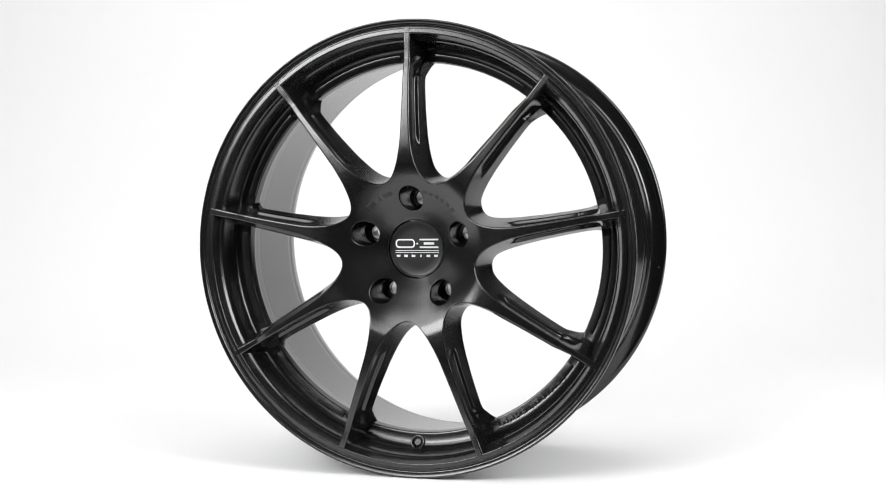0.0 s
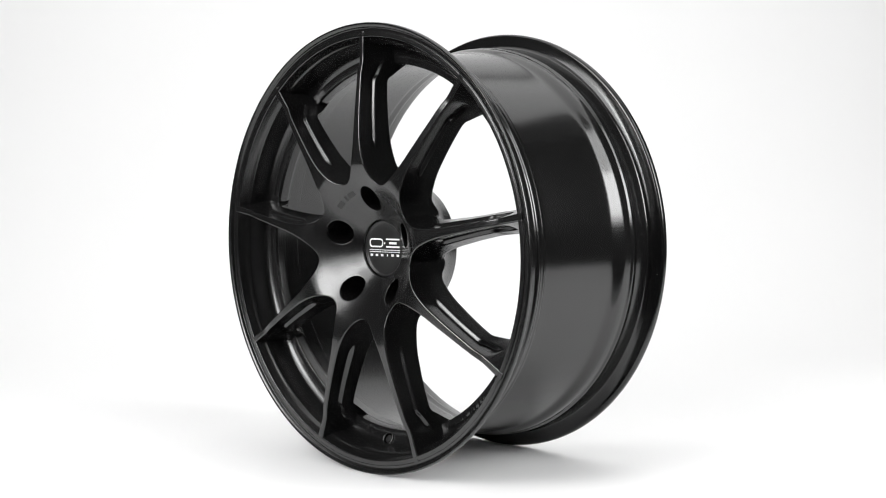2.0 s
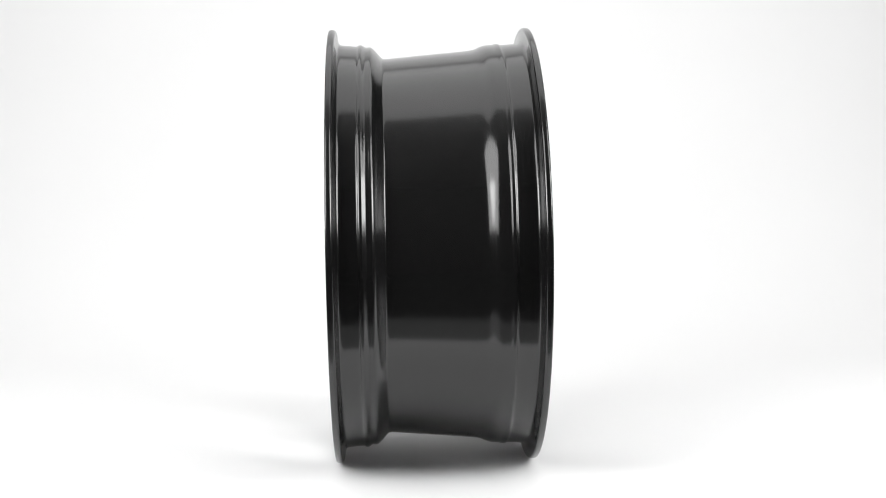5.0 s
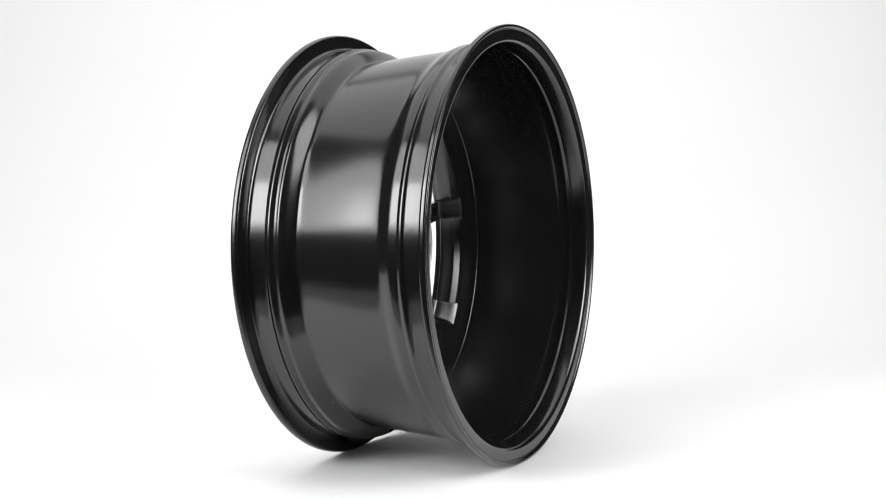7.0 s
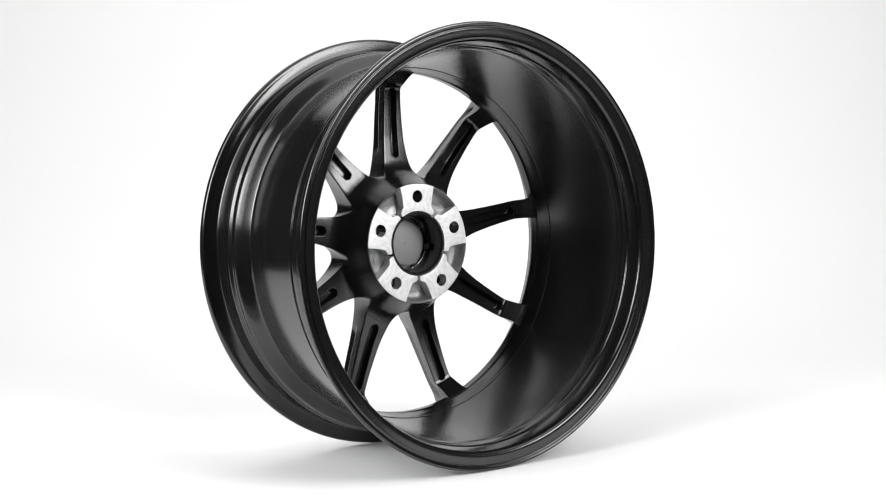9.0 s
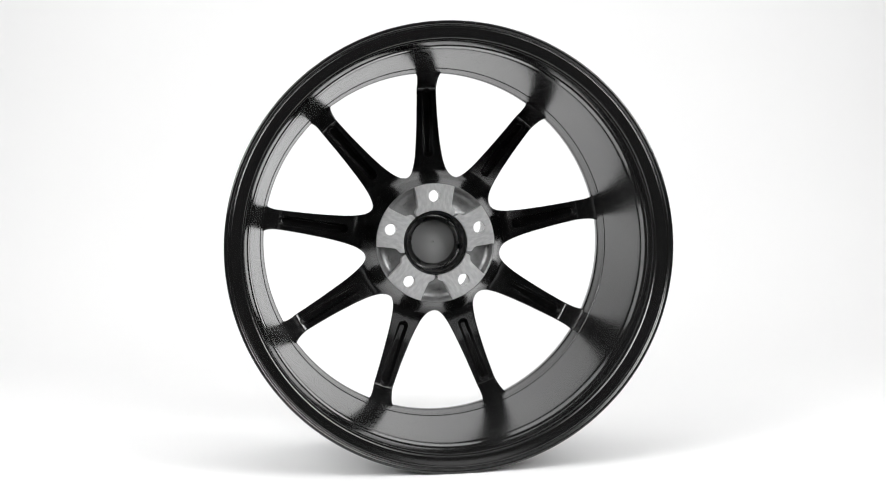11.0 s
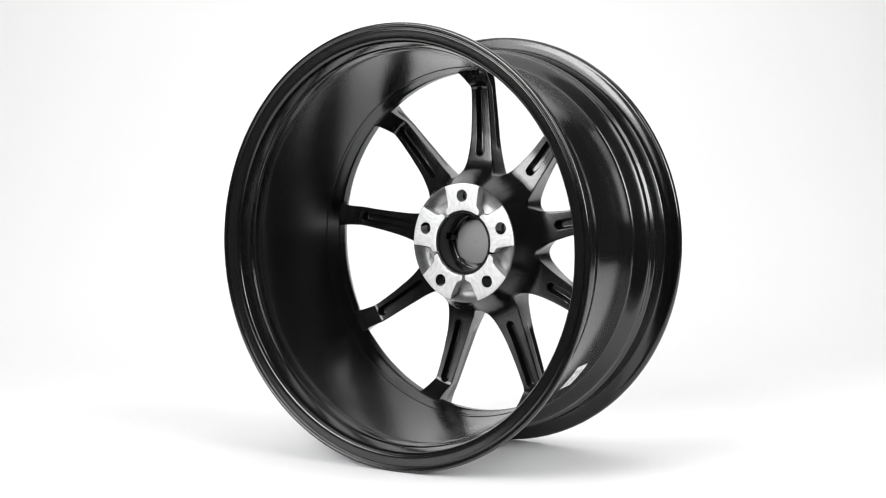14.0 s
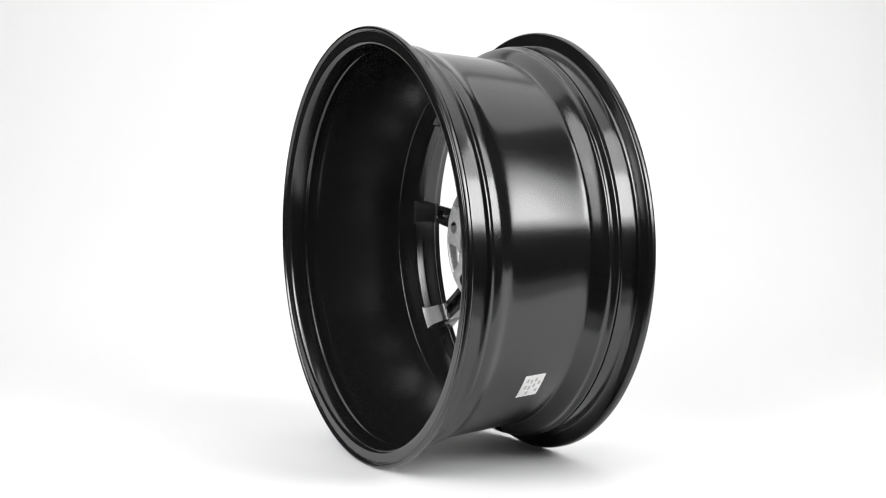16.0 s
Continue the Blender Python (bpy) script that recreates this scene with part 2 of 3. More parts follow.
def spoke_data():
    """One spoke with its share of the hub's edge, pointing along +x of its own plane (along, across, depth)."""
    arc, bend, end = 20, 54, 160
    c20, s20 = math.cos(radians(20)), math.sin(radians(20))
    turn = np.array((s20, -c20))
    fr = [np.array((c20, s20)) * 0.0768, None, np.array((0.098, 0.0074)), np.array((0.125, 0.0054))]
    fr[1] = fr[0] + 0.0135 * turn
    bk = [np.array((c20, s20)) * 0.0832, None, np.array((0.104, 0.0160)), np.array((0.130, 0.0141))]
    bk[1] = bk[0] + 0.0105 * turn
    wide_f = curve([0.125, 0.150, 0.178, 0.2085, 0.233, 0.2368], [0.0054, 0.0045, 0.0039, 0.0036, 0.0042, 0.0044])
    wide_b = curve([0.130, 0.154, 0.185, 0.192, 0.196, 0.199, 0.2020, 0.2040, 0.208], [0.0141, 0.0127, 0.0119, 0.0121, 0.0126, 0.0134, 0.0150, 0.0170, 0.0184])
    front, back, mid_f, mid_b = [], [], [], []
    for i in range(end + 1):
        if i <= bend:
            t = i / bend
            front.append(bezier(*fr, t))
            back.append(bezier(*bk, t))
        else:
            q = 0.125 + (0.2368 - 0.125) * (i - bend) / (end - bend)
            front.append(np.array((q, wide_f(q))))
            qb = float(np.interp(q, [0.125, 0.19, 0.21, 0.2368], [0.130, 0.191, 0.201, 0.208]))
            back.append(np.array((qb, wide_b(qb))))
        for ring, rows, edge in ((RING_F, mid_f, front), (RING_B, mid_b, back)):
            if i <= arc:
                a = radians(20 - i)
                rows.append(ring * np.array((math.cos(a), math.sin(a))))
            elif i <= bend:
                rows.append(np.array((ring + ((0.125 if ring == RING_F else 0.130) - ring) * ((i - arc) / (bend - arc)) ** 1.15, 0.0)))
            else:
                rows.append(np.array((edge[-1][0], 0.0)))
    chains = []
    for i in range(end + 1):
        chain = []

        def outward(line):
            t = line[min(i + 1, end)] - line[max(i - 1, 0)]
            t = t / np.linalg.norm(t)
            return np.array((-t[1], t[0]))
        ef, eb, nf, nb = front[i], back[i], outward(front), outward(back)
        bev = 0.0015
        inset = ef - nf * bev
        for k in (0, 0.12, 0.25, 0.4, 0.55, 0.7, 0.85, 1.0):
            q = mid_f[i] + (inset - mid_f[i]) * k
            chain.append((*q, face_u(math.hypot(*q))))
        u0 = face_u(math.hypot(*ef))
        chain.append((*(ef - nf * bev * 0.5), u0 - bev * 0.13))
        chain.append((*(ef - nf * bev * 0.13), u0 - bev * 0.5))
        chain.append((*ef, u0 - bev))
        ub = back_u(math.hypot(*eb))
        ledge = smoothstep(ef[0], 0.106, 0.122) * (1 - smoothstep(ef[0], 0.200, 0.214))
        low, high = u0 - bev, ub + 0.0008
        for f in (0.08, 0.2, 0.32, 0.42, 0.455, 0.475, 0.495, 0.52, 0.56, 0.65, 0.8, 0.92, 1.0):
            plain = f
            cut = float(np.interp(f, [0, 0.42, 0.455, 0.475, 0.495, 0.52, 0.56, 1], [0, 0.10, 0.16, 0.32, 0.52, 0.62, 0.66, 1]))
            g = plain + (cut - plain) * ledge
            q, u = ef + (eb - ef) * g, low + (high - low) * f
            chain.append((*(q * min(1.0, wall(u) / math.hypot(*q))), u))
        inner = eb - nb * 0.0008
        chain.append((*(eb - nb * 0.00025), ub + 0.00025))
        for k in (0, 0.12, 0.25, 0.36, 0.44, 0.50, 0.55, 0.59, 0.63, 0.68, 0.75, 0.85, 1.0):
            q = inner + (mid_b[i] - inner) * k
            off = math.hypot(q[0] - min(max(q[0], 0.1095), 0.1795), q[1])
            deep = 1 - smoothstep(off, 0.0040, 0.0056)
            chain.append((*q, back_u(math.hypot(*q)) + 0.0085 * deep))
        chains.append(chain)
    m = len(chains[0])
    verts, faces, keep = [], [], {}

    def vert(x, y, u):
        key = (round(x, 6), round(y, 6), round(u, 6))
        if key not in keep:
            keep[key] = len(verts)
            verts.append((x, y, u))
        return keep[key]
    for side in (1, -1):
        grid = [[vert(x, side * y if abs(y) > 1e-7 else 0.0, u) for x, y, u in chain] for chain in chains]
        for i in range(end):
            for k in range(m - 1):
                f = [grid[i][k], grid[i + 1][k], grid[i + 1][k + 1], grid[i][k + 1]]
                if side < 0:
                    f.reverse()
                f = [v for j, v in enumerate(f) if v not in f[:j]]
                if len(f) > 2:
                    faces.append(tuple(f))
    return verts, faces


def build_spokes(wheel):
    verts, faces = spoke_data()
    nrm = vertex_normals(verts, faces)
    if nrm[min(range(len(verts)), key=lambda i: abs(verts[i][0] - 0.15) + abs(verts[i][1]) + 3 * abs(verts[i][2] - 0.1153))][2] < 0:
        faces, nrm = [tuple(reversed(f)) for f in faces], -nrm
    for i, (x, y, u) in enumerate(verts):
        a, r = math.atan2(y, x), math.hypot(x, y)
        if abs(abs(a) - radians(20)) < 1e-4:      # shared wall in the middle of each opening
            side = np.array((-math.sin(a), math.cos(a), 0))
            nrm[i] -= side * np.dot(nrm[i], side)
        if abs(r - RING_F) < 1e-5 and u > 0.08:
            nrm[i] = face_normal(r, a)
        nrm[i] /= np.linalg.norm(nrm[i])
    data = None
    for k in range(9):
        # plane (x, y, u) -> wheel space, along the spoke's direction
        a = radians(90 + PHASE - 40 * k)
        if data is None:
            local = [(x, -u, y) for x, y, u in verts]
            turned = [(n[0], -n[2], n[1]) for n in nrm]
            data = mesh("spoke", local, faces, SATIN, normals=turned)
        ob = part("spoke", data, wheel, "satin black tapered spoke with slotted back" if k == 0 else "")
        ob.matrix_local = Matrix.Translation((0, -HUB_AHEAD, R_FLANGE)) @ Matrix.Rotation(-a, 4, "Y")


def face_normal(r, a):
    slope = (face_u(r + 5e-4) - face_u(r - 5e-4)) / 1e-3
    n = np.array((-slope * math.cos(a), -slope * math.sin(a), 1.0))
    return n / np.linalg.norm(n)


def holed_ring(r_in, r_out, hole, height, bore, per=72, side=8, first=90 + PHASE):
    """A ring in five sectors, each with a bolt hole; bore lists (radius, depth) down the hole. Returns plane verts and faces."""
    verts, faces = [], []
    keep = {}

    def vert(x, y, u):
        key = (round(x, 6), round(y, 6), round(u, 6))
        if key not in keep:
            keep[key] = len(verts)
            verts.append((x, y, u))
        return keep[key]
    for s in range(5):
        mid = radians(first - 72 * s)
        ctr = BOLT_R * np.array((math.cos(mid), math.sin(mid)))
        edge = []
        for k in range(per):
            a = mid + radians(-36 + 72 * k / per)
            edge.append(r_out * np.array((math.cos(a), math.sin(a))))
        for k in range(side):
            a, r = mid + radians(36), r_out + (r_in - r_out) * k / side
            edge.append(r * np.array((math.cos(a), math.sin(a))))
        for k in range(per):
            a = mid + radians(36 - 72 * k / per)
            edge.append(r_in * np.array((math.cos(a), math.sin(a))))
        for k in range(side):
            a, r = mid - radians(36), r_in + (r_out - r_in) * k / side
            edge.append(r * np.array((math.cos(a), math.sin(a))))
        loops = []
        for f in (0, 0.2, 0.4, 0.6, 0.78, 0.92, 1.0):
            row = []
            for q in edge:
                d = q - ctr
                d = d / np.linalg.norm(d)
                p = q + (ctr + d * (hole + 0.0008) - q) * f
                row.append(vert(*p, height(math.hypot(*p))))
            loops.append(row)
        for rad, depth in bore:
            row = []
            for q in edge:
                d = q - ctr
                d = d / np.linalg.norm(d)
                p = ctr + d * rad
                row.append(vert(*p, depth if depth > -1 and abs(depth) > 0.02 else height(math.hypot(*p)) + depth))
            loops.append(row)
        n = len(edge)
        for a, b in zip(loops, loops[1:]):
            for k in range(n):
                f = (a[k], a[(k + 1) % n], b[(k + 1) % n], b[k])
                if len(set(f)) == 4:
                    faces.append(f)
    return verts, faces


def plane_to_wheel(verts):
    return [(x, -(u + HUB_AHEAD), R_FLANGE + y) for x, y, u in verts]


def build_hub(wheel):
    bore = [(LUG_R + 0.0003, -0.00015), (LUG_R, -0.0008), (LUG_R - 0.0003, -0.004), (LUG_R - 0.0008, 0.0660), (LUG_R - 0.0015, 0.0645),
            (0.0086, 0.0560), (0.0080, 0.0550), (0.0074, 0.0540), (0.0073, 0.0345)]
    verts, faces = holed_ring(0.0325, RING_F, LUG_R, face_u, bore)
    nrm = vertex_normals(verts, faces)
    if nrm[0][2] < 0:
        faces, nrm = [tuple(reversed(f)) for f in faces], -nrm
    for i, (x, y, u) in enumerate(verts):
        r = math.hypot(x, y)
        if abs(r - RING_F) < 1e-5 or abs(r - 0.0325) < 1e-5:
            nrm[i] = face_normal(r, math.atan2(y, x))
    turned = [(n[0], -n[2], n[1]) for n in nrm]
    hub = part("hub", mesh("hub", plane_to_wheel(verts), faces, SATIN, normals=turned), wheel, "dished satin black hub with five bolt holes")
    # the hub's core: front cap seat, black bore, black neck behind
    core = [(0.0803, 0.0326), (0.0800, 0.0325), (0.0792, 0.03195), (0.0700, 0.03192), (0.0640, 0.0320), (0.0636, 0.0330), (0.0400, 0.0336), (0.0362, 0.0345)]
    part("centre_bore", revolve("centre_bore", core, SATIN, lambda u, r, k: 0, steps=128, closed=False, times=0, sharp=40), hub)
    return hub


def build_cap(wheel):
    outline = [(0.0764, 0.0), (0.0764, 0.0100), (0.0763, 0.0200), (0.0762, 0.0278), (0.0765, 0.0289), (0.0772, 0.0296), (0.0779, 0.0302), (0.0779, 0.0308), (0.0770, 0.0313), (0.0700, 0.0316)]
    outline[0] = (0.0764, 0.0004)
    cap = part("centre_cap", revolve("centre_cap", outline, CAP, lambda u, r, k: 0, steps=128, closed=False, times=0), wheel, "flat round black centre cap with white print")
    back = [(0.0620, 0.0003), (0.0620, 0.0255), (0.0624, 0.0262), (0.0680, 0.0264), (0.0680, 0.0318)]
    part("cap_back", revolve("cap_back", back, CAP_BACK, lambda u, r, k: 0, steps=96, closed=False, times=0, sharp=40), cap, "grey plastic inside of the cap")
    nub = [(0.0619, 0.0016), (0.0614, 0.0013), (0.0613, 0.0003)]
    part("mould_nub", revolve("mould_nub", nub, CAP_BACK, lambda u, r, k: 0, steps=20, closed=False, times=0), cap)
    for k in range(6):
        part("clip", slab_data("clip", (0.006, 0.010, 0.0022), CAP), cap).matrix_local = (
            Matrix.Translation((0, -HUB_AHEAD - 0.058, R_FLANGE)) @ Matrix.Rotation(radians(60 * k + 20), 4, "Y") @ Matrix.Translation((0, 0, 0.0288)))
    # plain shapes in place of the maker's mark
    def bar(name, x, z, w, h):
        part(name, slab_data(name, (w, 0.0004, h), WHITE_INK), cap).matrix_local = Matrix.Translation((x, -HUB_AHEAD - 0.0766, R_FLANGE + z))
    verts, faces, steps = [], [], 48
    for s in range(steps):
        a = s * math.tau / steps
        c, d = math.cos(a), math.sin(a)
        for w, h in ((0.0043, 0.0050), (0.0027, 0.0033)):
            x = -0.0135 + (0.0070 if c > 0 else -0.0070) + w * c * 1.0
            for y in (-0.0002, 0.0002):
                verts.append((x, y - HUB_AHEAD - 0.0766, R_FLANGE + 0.0060 + h * d))
    for s in range(steps):
        t = (s + 1) % steps
        for a, b in ((0, 2), (2, 3), (3, 1), (1, 0)):
            faces.append((s * 4 + a, s * 4 + b, t * 4 + b, t * 4 + a))
    part("print_oval", mesh("print_oval", verts, faces, WHITE_INK, sharp=40), cap)
    bar("print_dot", 0.0003, 0.0058, 0.0018, 0.0018)
    bar("print_bar", 0.0137, 0.0102, 0.0215, 0.0018)
    bar("print_bar", 0.0137, 0.0018, 0.0215, 0.0018)
    bar("print_bar", 0.0137, 0.0060, 0.0120, 0.0026)
    bar("print_line", 0.0, -0.0018, 0.0500, 0.0008)
    bar("print_line", 0.0, -0.0040, 0.0500, 0.0008)
    for k in range(6):
        bar("print_block", -0.0215 + 0.0086 * k, -0.0076, 0.0016 if k == 3 else 0.0042, 0.0026)


def slab_data(name, size, mat, bevel=0.0002):
    bm = bmesh.new()
    bmesh.ops.create_cube(bm, size=1)
    for v in bm.verts:
        v.co = Vector([c * s for c, s in zip(v.co, size)])
    bmesh.ops.bevel(bm, geom=bm.edges[:], offset=min(bevel, min(size) * 0.3), segments=1, affect="EDGES")
    data = bpy.data.meshes.new(name)
    bm.to_mesh(data)
    bm.free()
    data.materials.append(mat)
    return data


def build_mount(wheel):
    """Bare mounting face: five machined pads with cast pockets between them."""
    lip = [(0.0480, 0.0700), (0.0356, 0.0702), (0.0346, 0.0707), (0.0350, 0.0712), (0.0366, 0.0715)]
    seat = part("mounting_face", revolve("mounting_face", lip, CAST, lambda u, r, k: 0, steps=180, closed=False, times=0, sharp=50), wheel, "bare aluminium mounting face with cast pockets")
    floor = [(0.0440, 0.0380), (0.0446, 0.0440), (0.0470, 0.0480), (0.0474, 0.0540), (0.0470, 0.0610), (0.0458, 0.0648), (0.0425, 0.0668), (0.0385, 0.0680), (0.0358, 0.0690), (0.0350, 0.0703)]
    for s in range(5):
        mid = 90 - 0.2 - 36 - 72 * s
        part("pocket", revolve("pocket", floor, CAST, lambda u, r, k: 0, steps=20, closed=False, times=0, arc=(mid - 17.5, mid + 17.5)), seat, "cast pocket between two bolt pads" if s == 0 else "")
    part("bore_ring", revolve("bore_ring", [(0.0475, 0.0382), (0.0385, 0.0382), (0.0362, 0.0376), (0.0350, 0.0366), (0.0350, 0.0352), (0.0372, 0.0343), (0.0500, 0.0338)],
                              SATIN, lambda u, r, k: 0, steps=128, closed=False, times=0, sharp=40), seat)
    # outline of one pad about its bolt hole: outer arc, sides along the pockets, inner arc
    half = []
    for k in range(13):
        a = radians(20.2 * k / 12)
        half.append(0.0708 * np.array((math.cos(a), math.sin(a))))
    for r, d in ((0.066, 20.6), (0.060, 21.6), (0.054, 23.0), (0.050, 24.2), (0.0475, 25.4), (0.0462, 27.5), (0.0452, 30.5), (0.0442, 32.4), (0.0425, 33.4), (0.0400, 33.8), (0.0386, 33.8)):
        half.append(r * np.array((math.cos(radians(d)), math.sin(radians(d)))))
    for k in range(1, 13):
        a = radians(33.8 * (1 - k / 12))
        half.append(0.0382 * np.array((math.cos(a), math.sin(a))))
    edge = half[:-1] + [half[-1]] + [np.array((q[0], -q[1])) for q in reversed(half[1:-1])]
    ctr = np.array((BOLT_R, 0.0))
    verts, faces, n = [], [], len(edge)
    rows = []
    def row(f, u, grow=0.0):
        rows.append(range(len(verts), len(verts) + n))
        for q in edge:
            d = (q - ctr) / np.linalg.norm(q - ctr)
            p = (q - d * grow) * (1 - f) + (ctr + d * 0.0073) * f
            verts.append((*p, u))
    row(0, 0.0475)
    row(0, 0.0350)
    row(0, 0.0343, 0.0005)
    for f in (0.3, 0.6, 0.9, 1.0):
        row(f, 0.0341, 0.0005)
    row(1, 0.0475)
    for a, b in zip(rows, rows[1:]):
        faces += [(a[k], b[k], b[(k + 1) % n], a[(k + 1) % n]) for k in range(n)]
    data = mesh("pad", [(x, -u, y) for x, y, u in verts], faces, MACHINED, sharp=35)
    for s in range(5):
        ob = part("pad", data, seat, "milled aluminium pad round a bolt hole" if s == 0 else "")
        ob.matrix_local = Matrix.Translation((0, -HUB_AHEAD, R_FLANGE)) @ Matrix.Rotation(-radians(90 - 0.2 - 72 * s), 4, "Y")
    # cast marks in the pockets, unreadable
    for s, bars in ((0, 3), (1, 2), (2, 3), (4, 2)):
        for k in range(bars):
            ob = part("cast_mark", slab_data("cast_mark", (0.0018, 0.0012, 0.0050), CAST, 0.0004), seat)
            ob.matrix_local = Matrix.Translation((0, -HUB_AHEAD - 0.0470, R_FLANGE)) @ Matrix.Rotation(-radians(90 - 36 - 72 * s), 4, "Y") @ Matrix.Translation((0.0575, 0, 0.0028 * (k - (bars - 1) / 2)))


def build_marks(wheel, rim, hub):
    """Raised lettering in the gutter, unreadable cast code, sunk mark on the hub, paper label."""
    def gutter(deg, r):
        u = float(np.interp(r, [0.2048, 0.2090, 0.2140, 0.2178], [0.0698, 0.0704, 0.0716, 0.0742])) + PAD_RISE
        a = radians(deg)
        right = Vector((-math.sin(a), 0, math.cos(a)))
        up = Vector((-math.cos(a) * 0.97, 0.24, -math.sin(a) * 0.97)).normalized()
        m = Matrix((right, up, right.cross(up))).transposed().to_4x4()
        m.translation = spot(u, r, deg)
        return m
    verts, faces = [], []
    words, low, high = "MADE IN ITALY", -64.6, -39.6
    wide = {"I": 0.5, " ": 0.55, "M": 1.2}
    total, at = sum(wide.get(c, 1.0) for c in words), 0.0
    for c in words:
        w = wide.get(c, 1.0)
        deg = low + (high - low) * (at + w / 2) / total
        at += w
        if c == " ":
            continue
        text = bpy.data.curves.new("letter", "FONT")
        text.body, text.size, text.extrude, text.align_x, text.align_y, text.offset = c, 0.0098, 0.0010, "CENTER", "CENTER", 0.00032
        text.resolution_u = 3
        ob = new("letter", text)
        made = bpy.data.meshes.new_from_object(ob.evaluated_get(bpy.context.evaluated_depsgraph_get()))
        bpy.data.objects.remove(ob)
        m = gutter(deg, 0.2090)
        base = len(verts)
        verts += [m @ v.co for v in made.vertices]
        faces += [tuple(base + i for i in p.vertices) for p in made.polygons]
    letters = mesh("lettering", verts, faces, SATIN, sharp=30)
    part("lettering", letters, rim, "raised black lettering reading MADE IN ITALY")
    code = slab_data("code_bar", (0.0026, 0.0062, 0.0012), SATIN, 0.0004)
    for k in range(8):
        ob = part("code_bar", code, rim)
        ob.matrix_local = gutter(-136.4 + 1.45 * k, 0.2092)
    for k, deg in enumerate((72, 76)):
        ob = part("code_bar", code, rim)
        ob.matrix_local = gutter(22 + 5 * k, 0.2085)
    # mark on the dished hub, as plain bars
    for deg, w in ((131, 0.010), (121, 0.003), (112, 0.011), (74, 0.005), (67.5, 0.005), (61, 0.005), (54.5, 0.005), (48, 0.005), (41.5, 0.005)):
        r = 0.0648
        a = radians(deg)
        right = Vector((math.sin(a), 0, -math.cos(a)))
        slope = (face_u(r + 1e-3) - face_u(r - 1e-3)) / 2e-3
        up = Vector((math.cos(a), -slope, math.sin(a))).normalized()
        m = Matrix((right, up, right.cross(up))).transposed().to_4x4()
        m.translation = spot(face_u(r), r, deg)
        ob = part("raised_mark", slab_data("raised_mark", (w, 0.0062 if deg > 90 else 0.0045, 0.0008), CAP, 0.0003), hub)
        ob.matrix_local = m
    # paper label on the barrel
    u0, u1, d0, d1 = STICKER
    verts, faces = [], []
    for lift in (0.0001, 0.0004):
        for j in range(9):
            for i in range(2):
                u = u0 + (u1 - u0) * i
                verts.append(spot(u, float(np.interp(u, [-0.046, 0.05], [0.2213, 0.2130])) + lift, d0 + (d1 - d0) * j / 8))
    for j in range(8):
        faces += [(2 * j, 2 * j + 1, 2 * j + 3, 2 * j + 2), (18 + 2 * j, 18 + 2 * j + 2, 18 + 2 * j + 3, 18 + 2 * j + 1),
                  (2 * j, 2 * j + 2, 18 + 2 * j + 2, 18 + 2 * j), (2 * j + 1, 18 + 2 * j + 1, 18 + 2 * j + 3, 2 * j + 3)]
    faces += [(0, 18, 19, 1), (16, 17, 35, 34)]
    label = part("paper_label", mesh("paper_label", verts, faces, LABEL, sharp=40), rim, "small white paper label with grey print")
    for row, pieces in ((0.22, (0.15, 0.45)), (0.42, (0.2, 0.5, 0.75)), (0.62, (0.15, 0.4)), (0.82, (0.3, 0.65))):
        for k in pieces:
            u, deg = u0 + (u1 - u0) * row, d0 + (d1 - d0) * (k + 0.08)
            r = float(np.interp(u, [-0.046, 0.05], [0.2213, 0.2130])) + 0.0005
            a = radians(deg)
            ob = part("print_bar", slab_data("print_bar", (0.0005, 0.0028, 0.0052), GREY_INK, 0.0001), label)
            ob.matrix_local = Matrix.Translation(spot(u, r, deg)) @ Matrix.Rotation(-a, 4, "Y")


PAD_RISE = 0.0013


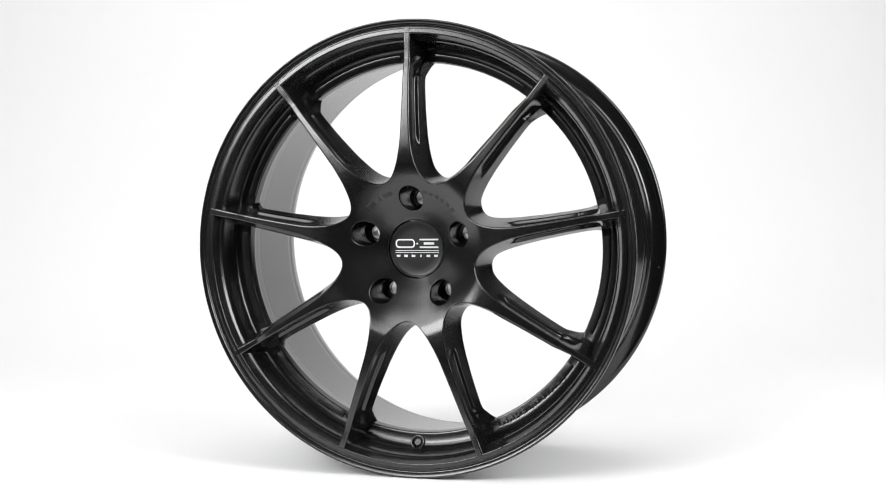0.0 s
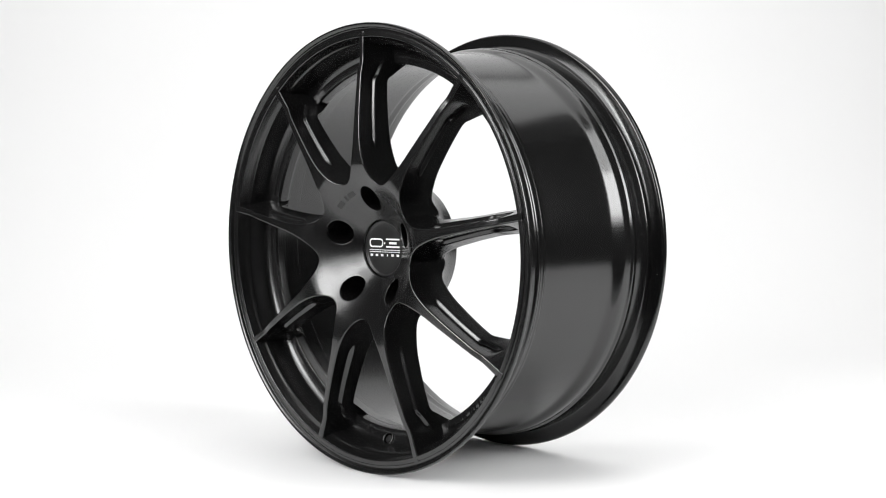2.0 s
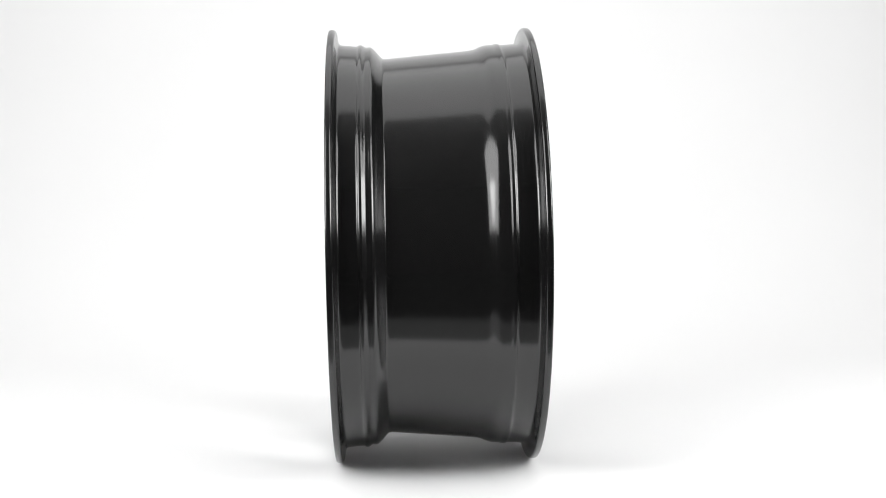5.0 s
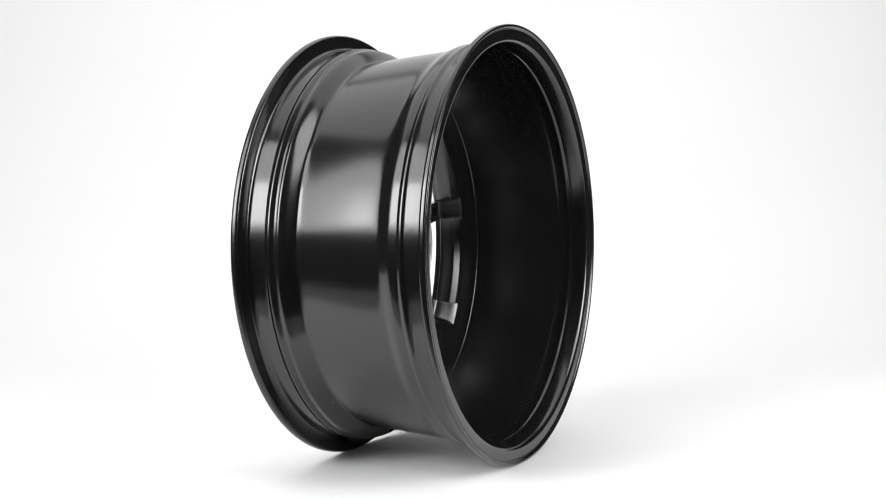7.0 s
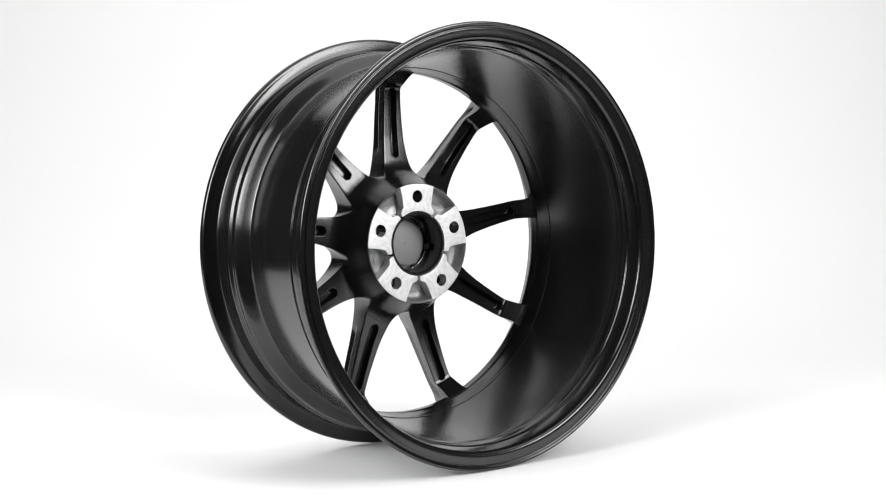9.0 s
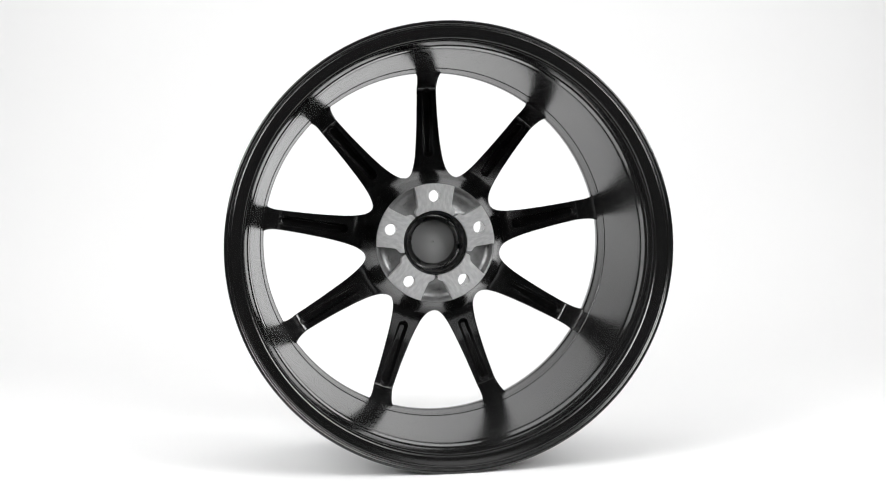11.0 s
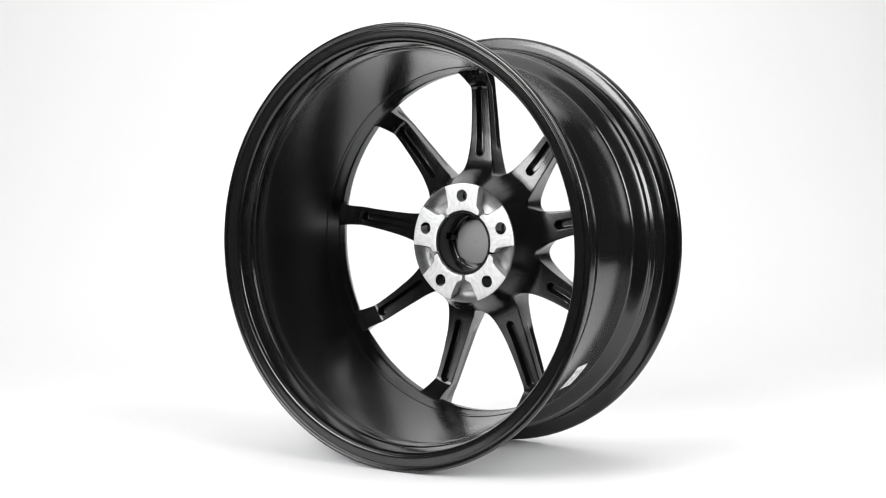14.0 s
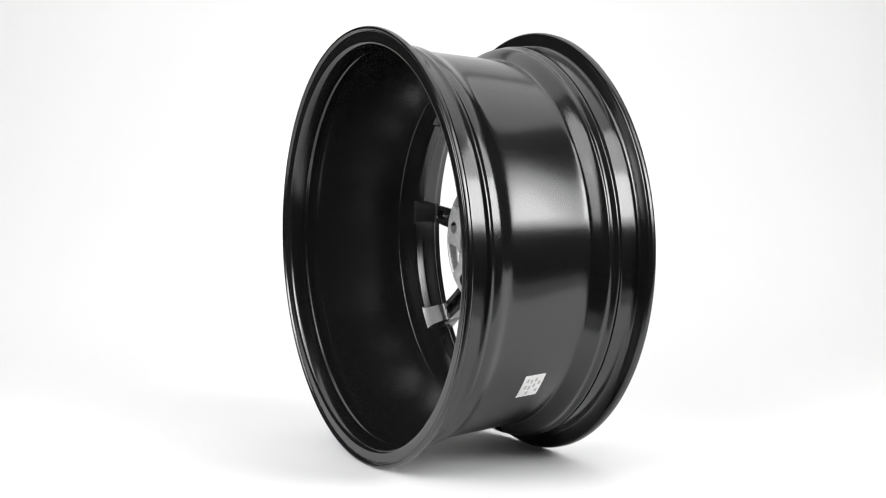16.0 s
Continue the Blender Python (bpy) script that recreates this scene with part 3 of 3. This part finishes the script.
def build_gutter_pads(rim):
    """Raised bands on the gutter floor, one between each pair of spokes."""
    line = [(-0.0012, 0.2040), (-0.0002, 0.2043), (0.0, 0.2050), (0.0, 0.2090), (0.0, 0.2116), (-0.0003, 0.2122), (-0.0016, 0.2128)]
    steps, half = 40, 14.6
    verts, faces = [], []
    for s in range(steps + 1):
        a = -half + 2 * half * s / steps
        sink = 0.0016 if s in (0, steps) else 0.0003 if s in (1, steps - 1) else 0.0
        if s in (1, steps - 1):
            a = math.copysign(half - 0.12, a)
        for lift, r in line:
            u = float(np.interp(r, [0.2040, 0.2090, 0.2140], [0.0698, 0.0704, 0.0716])) + PAD_RISE + lift - sink
            c = radians(a)
            verts.append((r * math.cos(c), -u, r * math.sin(c)))
    n = len(line)
    for s in range(steps):
        faces += [(s * n + k, (s + 1) * n + k, (s + 1) * n + k + 1, s * n + k + 1) for k in range(n - 1)]
    data = mesh("gutter_pad", verts, faces, SATIN, sharp=50)
    for k in (0, 1, 2, 3, 5, 6, 7, 8):   # none beside the valve
        ob = part("gutter_pad", data, rim)
        ob.matrix_local = Matrix.Translation((0, -HUB_AHEAD, R_FLANGE)) @ Matrix.Rotation(-radians(90 + PHASE - 20 - 40 * k), 4, "Y")


def build_chips(rim):
    """Small pale chips in the paint of the rear flange and the well."""
    bm = bmesh.new()
    bmesh.ops.create_icosphere(bm, subdivisions=1, radius=0.00045)
    data = bpy.data.meshes.new("paint_chip")
    bm.to_mesh(data)
    bm.free()
    data.materials.append(MACHINED)
    for u, r, deg in ((-0.1040, 0.2395, -7.5), (-0.1040, 0.2395, 189.5), (0.0555, 0.2162, -50), (-0.1114, 0.2440, 93.5), (-0.1117, 0.2443, 96.5)):
        ob = part("paint_chip", data, rim)
        ob.location = spot(u, r, deg)


STICKER = (-0.004, 0.022, 217.5, 226.5)


def build_wheel():
    wheel = new("alloy_wheel")
    tagged(wheel, "black nine-spoke alloy wheel standing upright on white paper", "wheel")
    rim = build_rim(wheel)
    build_spokes(wheel)
    hub = build_hub(wheel)
    build_cap(wheel)
    build_mount(wheel)
    build_marks(wheel, rim, hub)
    build_gutter_pads(rim)
    build_chips(rim)
    return wheel


build_studio()
wheel = build_wheel()


def motions():
    walk(wheel, [(0.5 * k, pose(AXIS_X, 0, 0, 0, 0, -(START + RATE * 0.5 * k))) for k in range(33)])


motions()
